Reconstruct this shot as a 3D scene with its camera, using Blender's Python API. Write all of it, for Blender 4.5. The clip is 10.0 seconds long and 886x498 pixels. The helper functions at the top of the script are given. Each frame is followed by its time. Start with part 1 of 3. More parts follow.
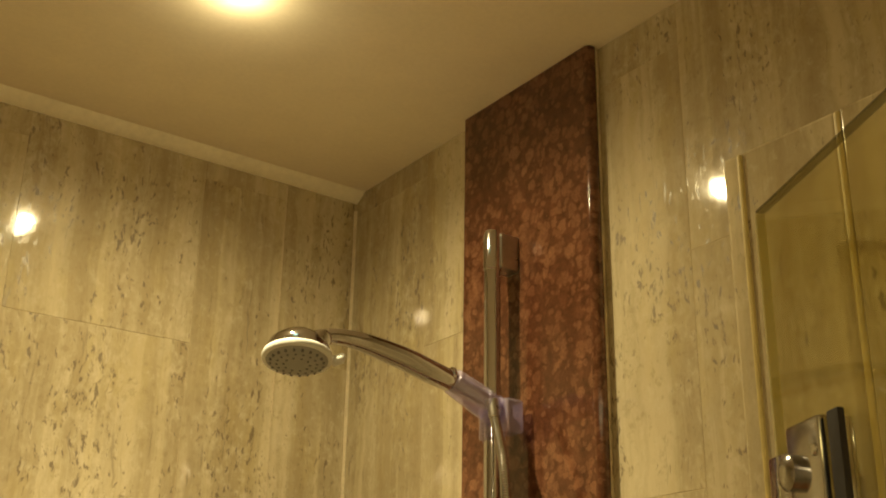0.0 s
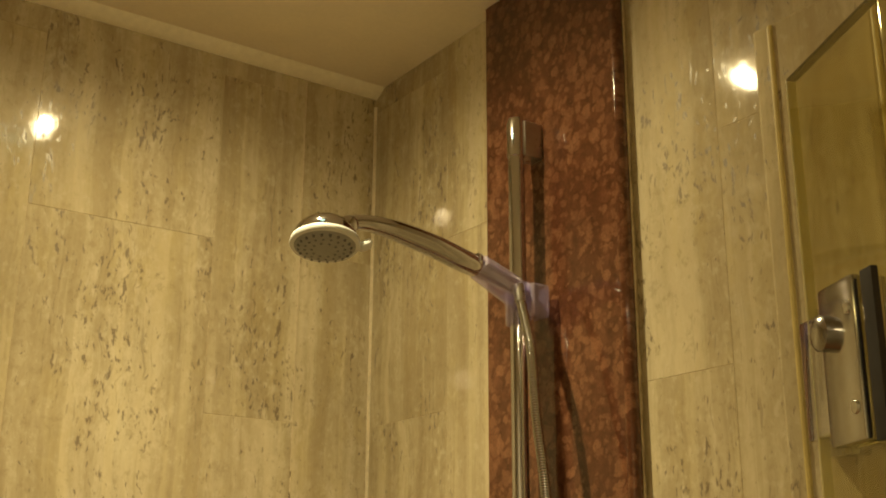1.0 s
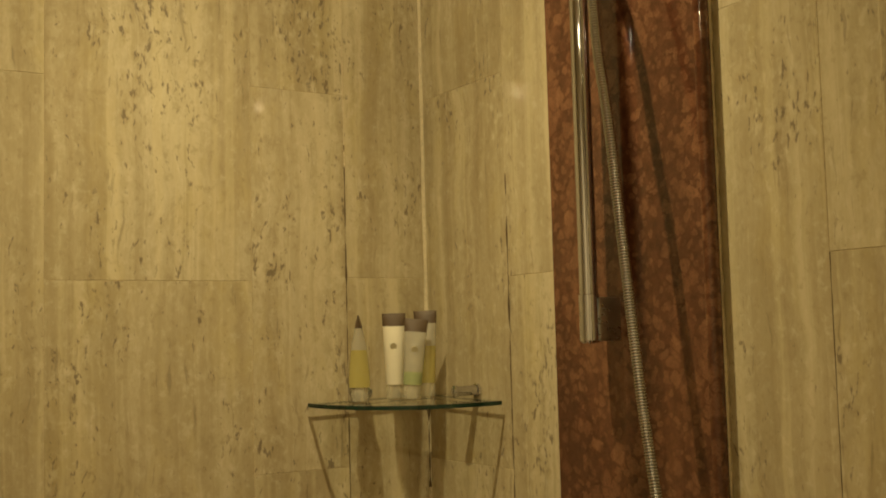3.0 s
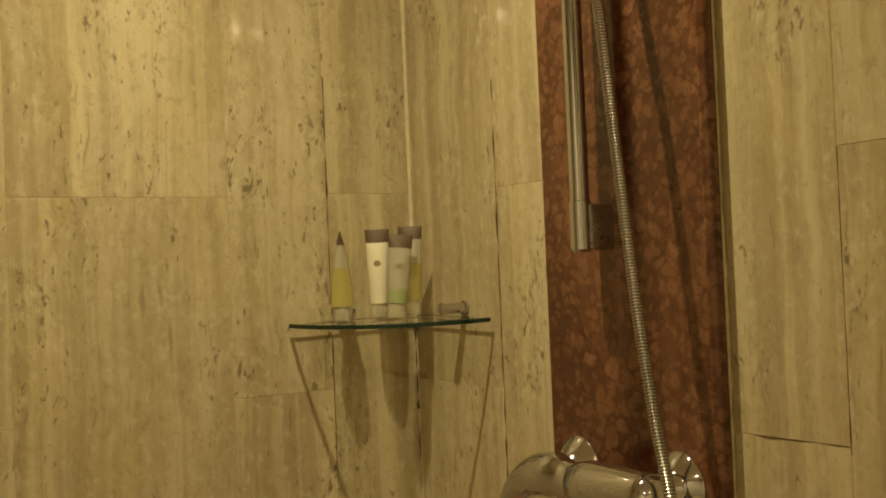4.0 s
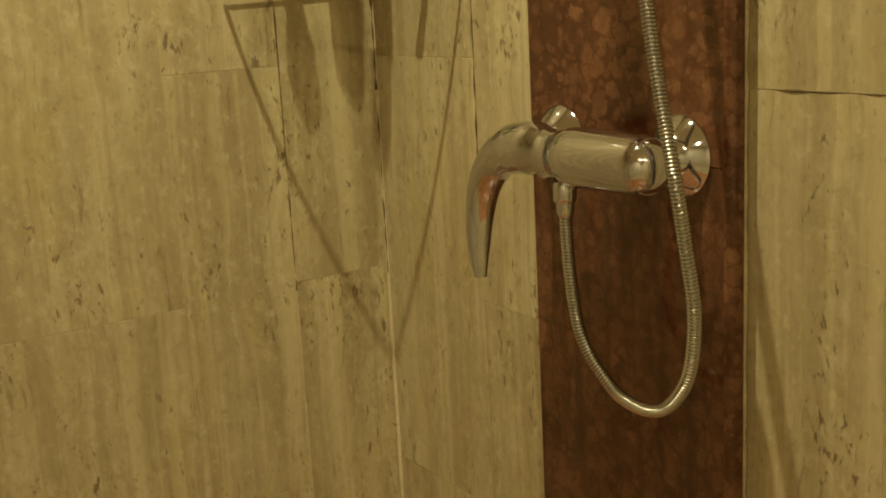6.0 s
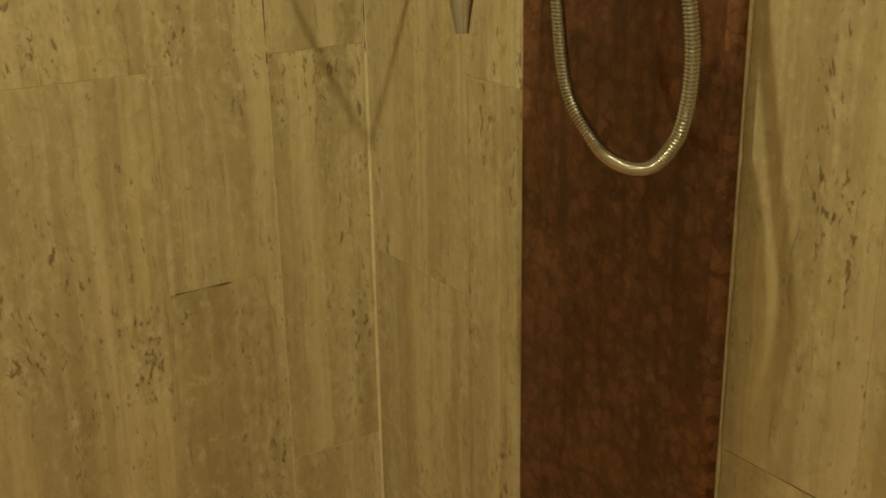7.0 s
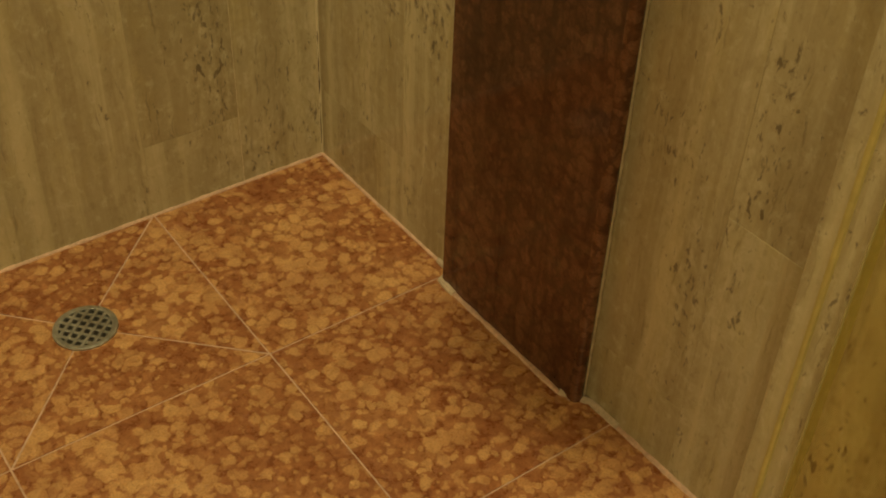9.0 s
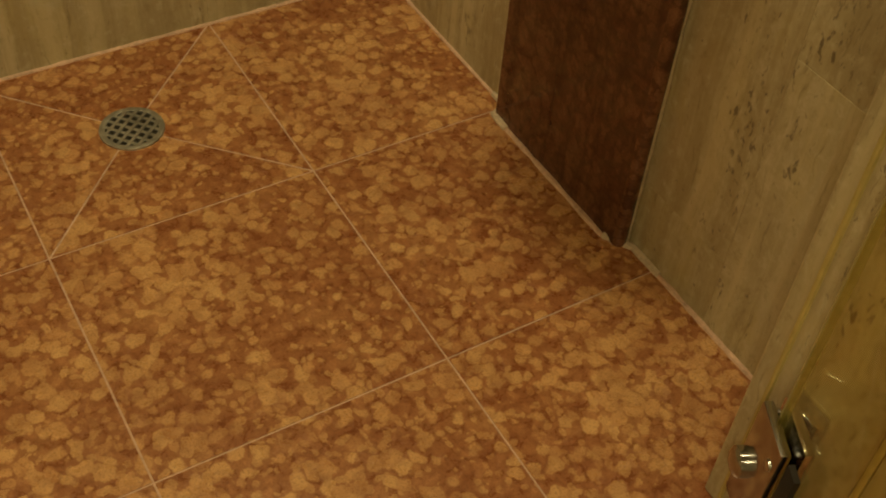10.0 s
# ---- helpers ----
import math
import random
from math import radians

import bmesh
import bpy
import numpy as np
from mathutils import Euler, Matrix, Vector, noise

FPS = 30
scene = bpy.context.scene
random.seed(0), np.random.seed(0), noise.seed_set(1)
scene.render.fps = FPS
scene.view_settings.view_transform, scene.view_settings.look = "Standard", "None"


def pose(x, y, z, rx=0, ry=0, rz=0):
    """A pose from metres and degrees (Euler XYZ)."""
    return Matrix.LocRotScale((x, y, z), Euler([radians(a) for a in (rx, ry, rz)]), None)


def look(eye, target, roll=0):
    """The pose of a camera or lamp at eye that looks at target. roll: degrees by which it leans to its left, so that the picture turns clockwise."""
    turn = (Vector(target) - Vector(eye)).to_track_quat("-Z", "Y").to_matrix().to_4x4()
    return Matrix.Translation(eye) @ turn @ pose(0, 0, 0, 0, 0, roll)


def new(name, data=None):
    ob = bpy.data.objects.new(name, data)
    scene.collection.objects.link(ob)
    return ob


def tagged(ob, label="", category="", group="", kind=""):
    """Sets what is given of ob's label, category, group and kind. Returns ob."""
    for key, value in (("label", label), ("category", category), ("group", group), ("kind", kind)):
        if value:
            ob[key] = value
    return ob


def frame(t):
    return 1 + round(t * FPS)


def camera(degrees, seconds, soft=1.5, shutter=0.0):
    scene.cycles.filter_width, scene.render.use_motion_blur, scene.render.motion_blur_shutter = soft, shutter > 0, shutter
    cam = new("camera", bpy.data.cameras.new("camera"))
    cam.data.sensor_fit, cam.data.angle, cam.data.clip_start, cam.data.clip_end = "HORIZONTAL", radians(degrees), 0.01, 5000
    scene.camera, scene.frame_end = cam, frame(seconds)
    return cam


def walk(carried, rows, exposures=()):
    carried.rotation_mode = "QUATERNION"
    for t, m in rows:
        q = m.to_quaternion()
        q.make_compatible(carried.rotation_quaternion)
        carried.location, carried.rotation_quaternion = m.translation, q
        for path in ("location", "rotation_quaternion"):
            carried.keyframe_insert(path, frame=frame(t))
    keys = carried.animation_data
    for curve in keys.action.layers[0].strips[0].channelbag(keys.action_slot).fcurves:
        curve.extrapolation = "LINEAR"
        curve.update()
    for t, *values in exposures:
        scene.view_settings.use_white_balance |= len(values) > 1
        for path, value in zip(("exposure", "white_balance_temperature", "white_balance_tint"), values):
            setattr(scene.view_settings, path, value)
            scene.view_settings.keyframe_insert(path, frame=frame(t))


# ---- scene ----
cam = camera(42.3, 10.0, soft=1.9)
PATH = [
    (0, (-0.877, -1.484, 1.418), (0.2, 0.036, 2.145), 1.0),
    (0.3, (-0.860, -1.507, 1.428), (0.163, 0.036, 2.185), 0.6),
    (0.5, (-0.881, -1.488, 1.403), (0.185, 0.042, 2.125), 0.7),
    (1, (-0.882, -1.468, 1.384), (0.205, 0.104, 1.974), 0.3),
    (1.5, (-0.868, -1.446, 1.367), (0.213, 0.166, 1.849), -0.2),
    (2, (-0.847, -1.424, 1.349), (0.224, 0.223, 1.723), -0.5),
    (2.5, (-0.845, -1.401, 1.322), (0.219, 0.271, 1.589), -1.1),
    (3, (-0.838, -1.395, 1.291), (0.215, 0.298, 1.447), -1.5),
    (4.5, (-0.757, -1.303, 1.247), (0.315, 0.385, 1.208), -2.4),
    (5, (-0.727, -1.268, 1.217), (0.364, 0.399, 1.04), -2.4),
    (5.2, (-0.727, -1.256, 1.215), (0.388, 0.389, 0.986), -2.6),
    (6.3, (-0.682, -1.18, 1.152), (0.366, 0.453, 0.669), -3.0),
    (6.5, (-0.676, -1.176, 1.116), (0.363, 0.457, 0.613), -2.2),
    (7, (-0.668, -1.16, 1.084), (0.376, 0.411, 0.42), -1.0),
    (7.5, (-0.67, -1.163, 1.047), (0.336, 0.34, 0.193), -0.2),
    (8, (-0.676, -1.165, 1.02), (0.34, 0.253, 0.042), 1.3),
    (8.5, (-0.674, -1.176, 0.986), (0.308, 0.126, -0.172), 2.3),
    (9, (-0.684, -1.188, 0.959), (0.252, 0.033, -0.32), 2.5),
    (9.5, (-0.678, -1.2, 0.942), (0.199, -0.087, -0.47), 3.3),
    (10, (-0.673, -1.203, 0.913), (0.094, -0.067, -0.543), 5.3),
]
EXPOSURES = [(0, 0.2, 6350, 8), (1, 0.08, 6300, 8), (2.5, -0.12, 6300, 8), (5, 0.17, 6050, 3), (6.5, 0.34, 5950, -1), (8.5, 0.36, 6150, -2), (10, 0.03, 6300, 3)]
walk(cam, [(t, look(eye, target, roll)) for t, eye, target, roll in PATH], EXPOSURES)

# ---- world and lamps ----
world = bpy.data.worlds.new("world")
scene.world = world
world.use_nodes = True
world.node_tree.nodes["Background"].inputs[0].default_value = (1.0, 0.75, 0.45, 1)
world.node_tree.nodes["Background"].inputs[1].default_value = 0.0

CEIL = 2.178
LAMP = (-0.436, -0.522)
ROOM_LAMPS = ((-1.50, -1.85), (-0.80, -2.40))


def lamp(name, x, y, z, watts, size, colour, spread, blend=1.0):
    """A reflector bulb that shines downwards."""
    data = bpy.data.lights.new(name, "SPOT")
    data.energy, data.shadow_soft_size, data.color = watts, size, colour
    data.spot_size, data.spot_blend = radians(spread), blend
    ob = new(name, data)
    ob.location = (x, y, z)
    return ob


WARM = (1.0, 0.79, 0.41)
BULB = (-0.414, -0.408)
lamp("shower_lamp_beam", *BULB, CEIL - 0.016, 31.0, 0.012, WARM, 95)        # the reflector's beam
lamp("shower_lamp_spill", *BULB, CEIL - 0.016, 18.0, 0.012, WARM, 168)       # and what spills beside it
glow = bpy.data.lights.new("plate_glow", "POINT")       # what the glass plate scatters sideways
glow.energy, glow.shadow_soft_size, glow.color = 0.32, 0.012, WARM
new("plate_glow", glow).location = (BULB[0] - 0.004, BULB[1] - 0.010, CEIL - 0.028)
for lx, ly in ROOM_LAMPS:
    lamp("room_lamp", lx, ly, CEIL - 0.03, 33.0, 0.026, WARM, 177)


# ---- materials ----
class Nodes:
    """A node material with short calls."""

    def __init__(self, name, **values):
        self.mat = bpy.data.materials.new(name)
        self.mat.use_nodes = True
        self.tree = self.mat.node_tree
        self.bsdf = self.tree.nodes["Principled BSDF"]
        for key, value in values.items():
            self.bsdf.inputs[key.replace("_", " ")].default_value = value

    def add(self, kind, props=None, **links):
        node = self.tree.nodes.new("ShaderNode" + kind)
        for key, value in (props or {}).items():
            setattr(node, key, value)
        for key, value in links.items():
            self.put(node, int(key[1:]) if key[0] == "i" and key[1:].isdigit() else key.replace("_", " "), value)
        return node

    def put(self, node, key, value):
        if isinstance(value, bpy.types.NodeSocket):
            self.tree.links.new(value, node.inputs[key])
        else:
            node.inputs[key].default_value = value

    def math(self, op, a, b=0.0, clamp=False):
        return self.add("Math", {"operation": op, "use_clamp": clamp}, i0=a, i1=b).outputs[0]

    def vec(self, op, a, b):
        return self.add("VectorMath", {"operation": op}, i0=a, i1=b).outputs[0]

    def mix(self, f, a, b, blend="MIX"):
        n = self.add("Mix", {"data_type": "RGBA", "blend_type": blend})
        self.put(n, 0, f), self.put(n, 6, a), self.put(n, 7, b)
        return n.outputs[2]

    def range(self, v, a, b, c=0.0, d=1.0):
        return self.add("MapRange", None, i0=v, i1=a, i2=b, i3=c, i4=d).outputs[0]

    def noise(self, v, scale, detail=4.0, rough=0.55, distort=0.0):
        return self.add("TexNoise", None, Vector=v, Scale=scale, Detail=detail, Roughness=rough, Distortion=distort)

    def ramp(self, f, stops):
        n = self.add("ValToRGB", None, Fac=f)
        e = n.color_ramp.elements
        while len(e) < len(stops):
            e.new(0.5)
        for el, (p, c) in zip(e, stops):
            el.position, el.color = p, (*c, 1)
        return n.outputs[0]

    def bump(self, h, strength, dist):
        self.put(self.bsdf, "Normal", self.add("Bump", None, Strength=strength, Distance=dist, Height=h).outputs[0])

    def out(self, colour=None, rough=None):
        if colour is not None:
            self.put(self.bsdf, "Base Color", colour)
        if rough is not None:
            self.put(self.bsdf, "Roughness", rough)
        return self.mat


def travertine():
    """Vein-cut travertine, polished: soft upright clouds, fine veins and small open pits."""
    n = Nodes("travertine", IOR=1.5)
    pos = n.add("NewGeometry").outputs["Position"]
    xyz = n.add("SeparateXYZ", None, i0=pos).outputs
    u = n.math("SUBTRACT", xyz[0], xyz[1])
    rnd = n.add("ObjectInfo").outputs["Random"]
    flat = n.add("CombineXYZ", None, i0=u, i1=n.math("MULTIPLY", rnd, 37.0), i2=xyz[2]).outputs[0]
    warp = n.add("VectorMath", {"operation": "SCALE"}, i0=n.vec("SUBTRACT", n.noise(flat, 9.0, 4).outputs["Color"], (0.5, 0.5, 0.5)))
    warp.inputs["Scale"].default_value = 0.035
    flatw = n.vec("ADD", flat, warp.outputs[0])
    broad = n.noise(n.vec("MULTIPLY", flatw, (13, 1, 1.5)), 1.0, 4, 0.55).outputs[0]
    vein = n.noise(n.vec("MULTIPLY", flatw, (48, 1, 3.2)), 1.0, 6, 0.6).outputs[0]
    cloud = n.noise(n.vec("MULTIPLY", flatw, (24, 1, 13)), 1.0, 7, 0.68, 0.4).outputs[0]
    fine = n.noise(n.vec("MULTIPLY", flat, (260, 1, 90)), 1.0, 4, 0.7).outputs[0]
    tone = n.math("ADD", n.math("MULTIPLY", vein, 0.32), n.math("ADD", n.math("MULTIPLY", broad, 0.40), n.math("MULTIPLY", cloud, 0.28)))
    tone = n.math("ADD", tone, n.math("MULTIPLY", n.math("SUBTRACT", fine, 0.5), 0.22))
    tone = n.math("ADD", tone, n.math("MULTIPLY", n.math("SUBTRACT", rnd, 0.5), 0.07))
    col = n.ramp(tone, ((0.33, (0.32, 0.255, 0.15)), (0.45, (0.41, 0.345, 0.21)), (0.54, (0.465, 0.395, 0.25)), (0.66, (0.565, 0.50, 0.34))))
    streak = n.noise(n.vec("MULTIPLY", flatw, (26, 1, 0.8)), 1.0, 3, 0.5).outputs[0]
    col = n.mix(n.math("MULTIPLY", n.range(streak, 0.52, 0.66), 0.52), col, (0.63, 0.555, 0.37, 1))
    col = n.mix(n.math("MULTIPLY", n.range(streak, 0.46, 0.32), 0.34), col, (0.27, 0.205, 0.105, 1))
    stain = n.noise(n.vec("MULTIPLY", flatw, (17, 1, 6)), 1.0, 5, 0.65).outputs[0]
    col = n.mix(n.math("MULTIPLY", n.range(stain, 0.50, 0.70), 0.30), col, (0.52, 0.42, 0.17, 1))
    mottle = n.noise(n.vec("MULTIPLY", flatw, (75, 1, 60)), 1.0, 5, 0.7).outputs[0]
    col = n.mix(n.math("MULTIPLY", n.range(mottle, 0.44, 0.34), 0.35), col, (0.27, 0.21, 0.115, 1))
    col = n.mix(n.math("MULTIPLY", n.range(mottle, 0.55, 0.66), 0.35), col, (0.63, 0.57, 0.41, 1))
    # open pits gather in bands and patches, taller than wide, with pale rims
    band = n.noise(n.vec("MULTIPLY", flatw, (11, 1, 4.2)), 1.0, 3, 0.6).outputs[0]
    gather = n.range(band, 0.42, 0.64)
    grain = n.noise(n.vec("MULTIPLY", flatw, (165, 1, 66)), 1.0, 3.0, 0.6, 0.25).outputs[0]
    pit = n.math("MULTIPLY", n.math("SUBTRACT", grain, n.range(gather, 0.0, 1.0, 0.69, 0.552)), 13.0, True)
    thread = n.noise(n.vec("MULTIPLY", flatw, (170, 1, 15)), 1.0, 3, 0.55, 0.2).outputs[0]
    crack = n.math("MULTIPLY", n.math("SUBTRACT", thread, n.range(vein, 0.35, 0.65, 0.60, 0.70)), 9.0, True)
    holes = n.math("MAXIMUM", pit, n.math("MULTIPLY", crack, 0.62))
    lump = n.noise(n.vec("MULTIPLY", flatw, (90, 1, 46)), 1.0, 4, 0.6).outputs[0]
    pale = n.math("MULTIPLY", n.math("MULTIPLY", n.math("SUBTRACT", lump, 0.50), 5.0, True), gather)
    col = n.mix(n.math("MULTIPLY", pale, 0.60), col, (0.66, 0.59, 0.42, 1))
    # long sharp-edged bands, as the bedding was cut
    layer = n.noise(n.vec("MULTIPLY", n.mix(0.3, flat, flatw), (30, 1, 0.7)), 1.0, 4, 0.65).outputs[0]
    col = n.mix(n.math("MULTIPLY", n.range(layer, 0.535, 0.62), 0.27), col, (0.70, 0.615, 0.385, 1))
    col = n.mix(n.math("MULTIPLY", n.range(layer, 0.455, 0.40), 0.28), col, (0.30, 0.235, 0.125, 1))
    col = n.mix(n.math("MULTIPLY", holes, 0.72), col, (0.09, 0.058, 0.027, 1))
    rough = n.math("ADD", n.range(cloud, 0.3, 0.7, 0.035, 0.075), n.math("MULTIPLY", holes, 0.45))
    n.bump(n.math("SUBTRACT", n.math("MULTIPLY", cloud, 0.22), holes), 0.015, 0.001)
    return n.out(col, rough)


def rosso(name, scale, dark, mid, light, vein, rough, depth, cover, web, streak=0.3):
    """Red nodular marble: rounded pale lumps of two sizes in a clay-red ground."""
    n = Nodes(name, IOR=1.5)
    pos = n.add("NewGeometry").outputs["Position"]
    rnd = n.math("MULTIPLY", n.add("ObjectInfo").outputs["Random"], 23.0)
    p = n.vec("ADD", pos, n.add("CombineXYZ", None, i0=rnd, i1=rnd, i2=rnd).outputs[0])
    warp = n.add("VectorMath", {"operation": "SCALE"}, i0=n.vec("SUBTRACT", n.noise(p, 45.0, 4, 0.6).outputs["Color"], (0.5, 0.5, 0.5)))
    warp.inputs["Scale"].default_value = 0.020
    p = n.vec("ADD", p, warp.outputs[0])
    mottled = n.noise(p, 75.0, 6, 0.65).outputs[0]
    wobble = n.math("MULTIPLY", n.math("SUBTRACT", mottled, 0.5), 0.55)
    crowd = n.math("MULTIPLY", n.math("SUBTRACT", n.noise(p, 9.0, 3).outputs[0], 0.5), 0.75)
    lumps, tint = [], []
    for s in (scale, scale * 1.9):
        v = n.add("TexVoronoi", None, Vector=p, Scale=s)
        d = n.math("ADD", n.math("ADD", v.outputs["Distance"], wobble), crowd)
        lumps.append(n.range(d, cover - 0.05, cover + 0.06, 1.0, 0.0))
        tint.append(n.add("SeparateXYZ", None, i0=v.outputs["Color"]).outputs[0])
    small = n.math("MULTIPLY", lumps[1], n.range(tint[1], 0.25, 0.45))
    big = n.math("MULTIPLY", lumps[0], n.range(tint[0], 0.12, 0.25))
    ground = n.mix(n.range(mottled, 0.30, 0.70), dark, mid)
    col = n.mix(n.math("MULTIPLY", small, depth * 0.75), ground, n.mix(tint[1], mid, light))
    col = n.mix(n.math("MULTIPLY", big, depth), col, n.mix(n.math("MULTIPLY", n.math("ADD", tint[0], mottled), 0.55), mid, light))
    grit = n.noise(pos, 420.0, 5, 0.7).outputs[0]
    col = n.mix(n.math("MULTIPLY", n.range(grit, 0.50, 0.36), 0.45), col, dark)
    patch = n.noise(p, 28.0, 4, 0.6).outputs[0]
    col = n.mix(n.math("MULTIPLY", n.range(patch, 0.52, 0.36), 0.22), col, dark)
    # dark seams between the lumps, and broad cloudy patches
    seam = n.add("TexVoronoi", {"feature": "DISTANCE_TO_EDGE"}, Vector=p, Scale=scale).outputs["Distance"]
    where = n.range(n.noise(p, 14.0, 3).outputs[0], 0.42, 0.60)
    col = n.mix(n.math("MULTIPLY", n.math("MULTIPLY", n.range(seam, 0.09, 0.02), where), web * 0.6), col, dark)
    cloud = n.noise(n.vec("MULTIPLY", p, (1, 1, 0.40)), 9.0, 4, 0.6, 0.5).outputs[0]
    col = n.mix(n.math("MULTIPLY", n.range(cloud, 0.54, 0.38), web * 0.75), col, dark)
    col = n.mix(n.math("MULTIPLY", n.range(cloud, 0.54, 0.68), web * 0.5), col, light)
    drawn = n.noise(n.vec("MULTIPLY", p, (60, 60, 5)), 1.0, 4, 0.6).outputs[0]
    col = n.mix(n.math("MULTIPLY", n.range(drawn, 0.52, 0.34), streak), col, dark)
    line = n.noise(p, 6.5, 5, 0.6, 1.2).outputs[0]
    thin = n.math("SUBTRACT", 1.0, n.math("MULTIPLY", n.math("ABSOLUTE", n.math("SUBTRACT", line, 0.5)), 150.0, True), True)
    col = n.mix(n.math("MULTIPLY", thin, 0.25), col, vein)
    n.bump(n.math("ADD", big, mottled), 0.05, 0.001)
    return n.out(col, n.range(mottled, 0.3, 0.7, rough * 0.8, rough * 1.3))


def plain(name, colour, rough=0.5, metal=0.0, grain=60.0, amount=0.12, bump=0.1, **more):
    """A surface of one colour with fine and coarse unevenness."""
    n = Nodes(name, Metallic=metal, **more)
    pos = n.add("NewGeometry").outputs["Position"]
    fine, coarse = n.noise(pos, grain, 5).outputs[0], n.noise(pos, grain / 9, 3).outputs[0]
    f = n.math("MULTIPLY", n.math("ADD", fine, coarse), 0.5)
    low = tuple(c * (1 - amount) for c in colour)
    high = tuple(min(1, c * (1 + amount)) for c in colour)
    col = n.mix(n.range(f, 0.35, 0.65), (*low, 1), (*high, 1))
    if bump:
        n.bump(fine, bump, 0.001)
    return n.out(col, n.range(f, 0.3, 0.7, rough * 0.85, min(1, rough * 1.2)))


def clear(name, colour):
    """Clear sheet glass: lets light straight through and mirrors a little."""
    n = Nodes(name)
    through_glass = n.add("BsdfTransparent", None, Color=(*colour, 1))
    gloss = n.add("BsdfGlossy", None, Color=(1, 1, 1, 1), Roughness=0.01)
    facing = n.add("LayerWeight", None, Blend=0.5).outputs["Facing"]
    edge_on = n.math("ADD", 0.04, n.math("MULTIPLY", n.math("POWER", facing, 5.0), 0.8))
    both = n.add("MixShader", None, i0=edge_on, i1=through_glass.outputs[0], i2=gloss.outputs[0])
    n.tree.links.new(both.outputs[0], n.tree.nodes["Material Output"].inputs[0])
    return n.mat


def hazy(name, colour, opaque, rough=0.22):
    """Thin half-clear plastic."""
    n = Nodes(name, Base_Color=(*colour, 1), Roughness=rough)
    see = n.add("BsdfTransparent", None, Color=(0.95, 0.94, 0.88, 1))
    both = n.add("MixShader", None, i0=opaque, i1=see.outputs[0], i2=n.bsdf.outputs[0])
    n.tree.links.new(both.outputs[0], n.tree.nodes["Material Output"].inputs[0])
    return n.mat


def glassy(name, tint, body, milky):
    """Thick tinted clear plastic with bright rims."""
    n = Nodes(name, Base_Color=(*body, 1), Roughness=0.08)
    see = n.add("BsdfTransparent", None, Color=(*tint, 1))
    inner = n.add("MixShader", None, i0=milky, i1=see.outputs[0], i2=n.bsdf.outputs[0])
    gloss = n.add("BsdfGlossy", None, Color=(1, 1, 1, 1), Roughness=0.04)
    facing = n.add("LayerWeight", None, Blend=0.5).outputs["Facing"]
    rim = n.math("ADD", 0.05, n.math("MULTIPLY", n.math("POWER", facing, 3.0), 0.75))
    both = n.add("MixShader", None, i0=rim, i1=inner.outputs[0], i2=gloss.outputs[0])
    n.tree.links.new(both.outputs[0], n.tree.nodes["Material Output"].inputs[0])
    return n.mat


TRAVERTINE = travertine()
MARBLE = rosso("red_marble", 54.0, (0.054, 0.019, 0.009, 1), (0.150, 0.060, 0.030, 1), (0.290, 0.138, 0.070, 1), (0.07, 0.024, 0.014, 1), 0.06, 0.66, 0.47, 0.42)
MARBLE_LOW = rosso("streaky_red_marble", 54.0, (0.054, 0.019, 0.009, 1), (0.150, 0.060, 0.030, 1), (0.290, 0.138, 0.070, 1), (0.07, 0.024, 0.014, 1), 0.06, 0.36, 0.47, 0.30, 0.75)
FLOOR_MARBLE = rosso("red_floor_marble", 54.0, (0.185, 0.050, 0.016, 1), (0.50, 0.220, 0.086, 1), (0.74, 0.44, 0.185, 1), (0.5, 0.25, 0.16, 1), 0.28, 0.88, 0.47, 0.30)
PAINT = plain("ceiling_paint", (0.88, 0.81, 0.64), 0.55, grain=140, amount=0.04, bump=0.15)
PLASTER = plain("bounce_plaster", (0.74, 0.69, 0.57), 0.6, grain=120, amount=0.04)
SEALANT = plain("yellowed_sealant", (0.50, 0.40, 0.14), 0.45, grain=90, amount=0.15)
EDGE_DARK = hazy("dark_glass_edge", (0.075, 0.065, 0.025), 0.5, 0.12)
EDGE_PALE = hazy("pale_glass_edge", (0.60, 0.54, 0.26), 0.45, 0.15)
TRIM_PAINT = plain("cream_trim", (0.90, 0.85, 0.66), 0.4, grain=90, amount=0.08)
GROUT = plain("pink_grout", (0.60, 0.39, 0.28), 0.8, grain=220, amount=0.25, bump=0.4)
WALL_GROUT = plain("cream_grout", (0.55, 0.46, 0.30), 0.75, grain=200, amount=0.25, bump=0.4)
PALE_BEAD = plain("pale_corner_bead", (0.64, 0.56, 0.38), 0.5, grain=200, amount=0.15, bump=0.3)
BACKING = plain("mortar", (0.48, 0.39, 0.24), 0.9, grain=120, amount=0.2)
HOSE = plain("hose_chrome", (0.50, 0.49, 0.48), 0.20, 1.0, grain=60, amount=0.05, bump=0.0)
CHROME = plain("chrome", (0.60, 0.60, 0.66), 0.05, 1.0, grain=40, amount=0.05, bump=0.0)
STEEL = plain("brushed_steel", (0.50, 0.49, 0.46), 0.28, 1.0, grain=150, amount=0.12, bump=0.05)
GRATE = plain("dull_drain_steel", (0.48, 0.48, 0.46), 0.45, 1.0, grain=150, amount=0.25, bump=0.2)
HINGE_STEEL = plain("hinge_steel", (0.42, 0.41, 0.40), 0.16, 1.0, grain=90, amount=0.1, bump=0.0)
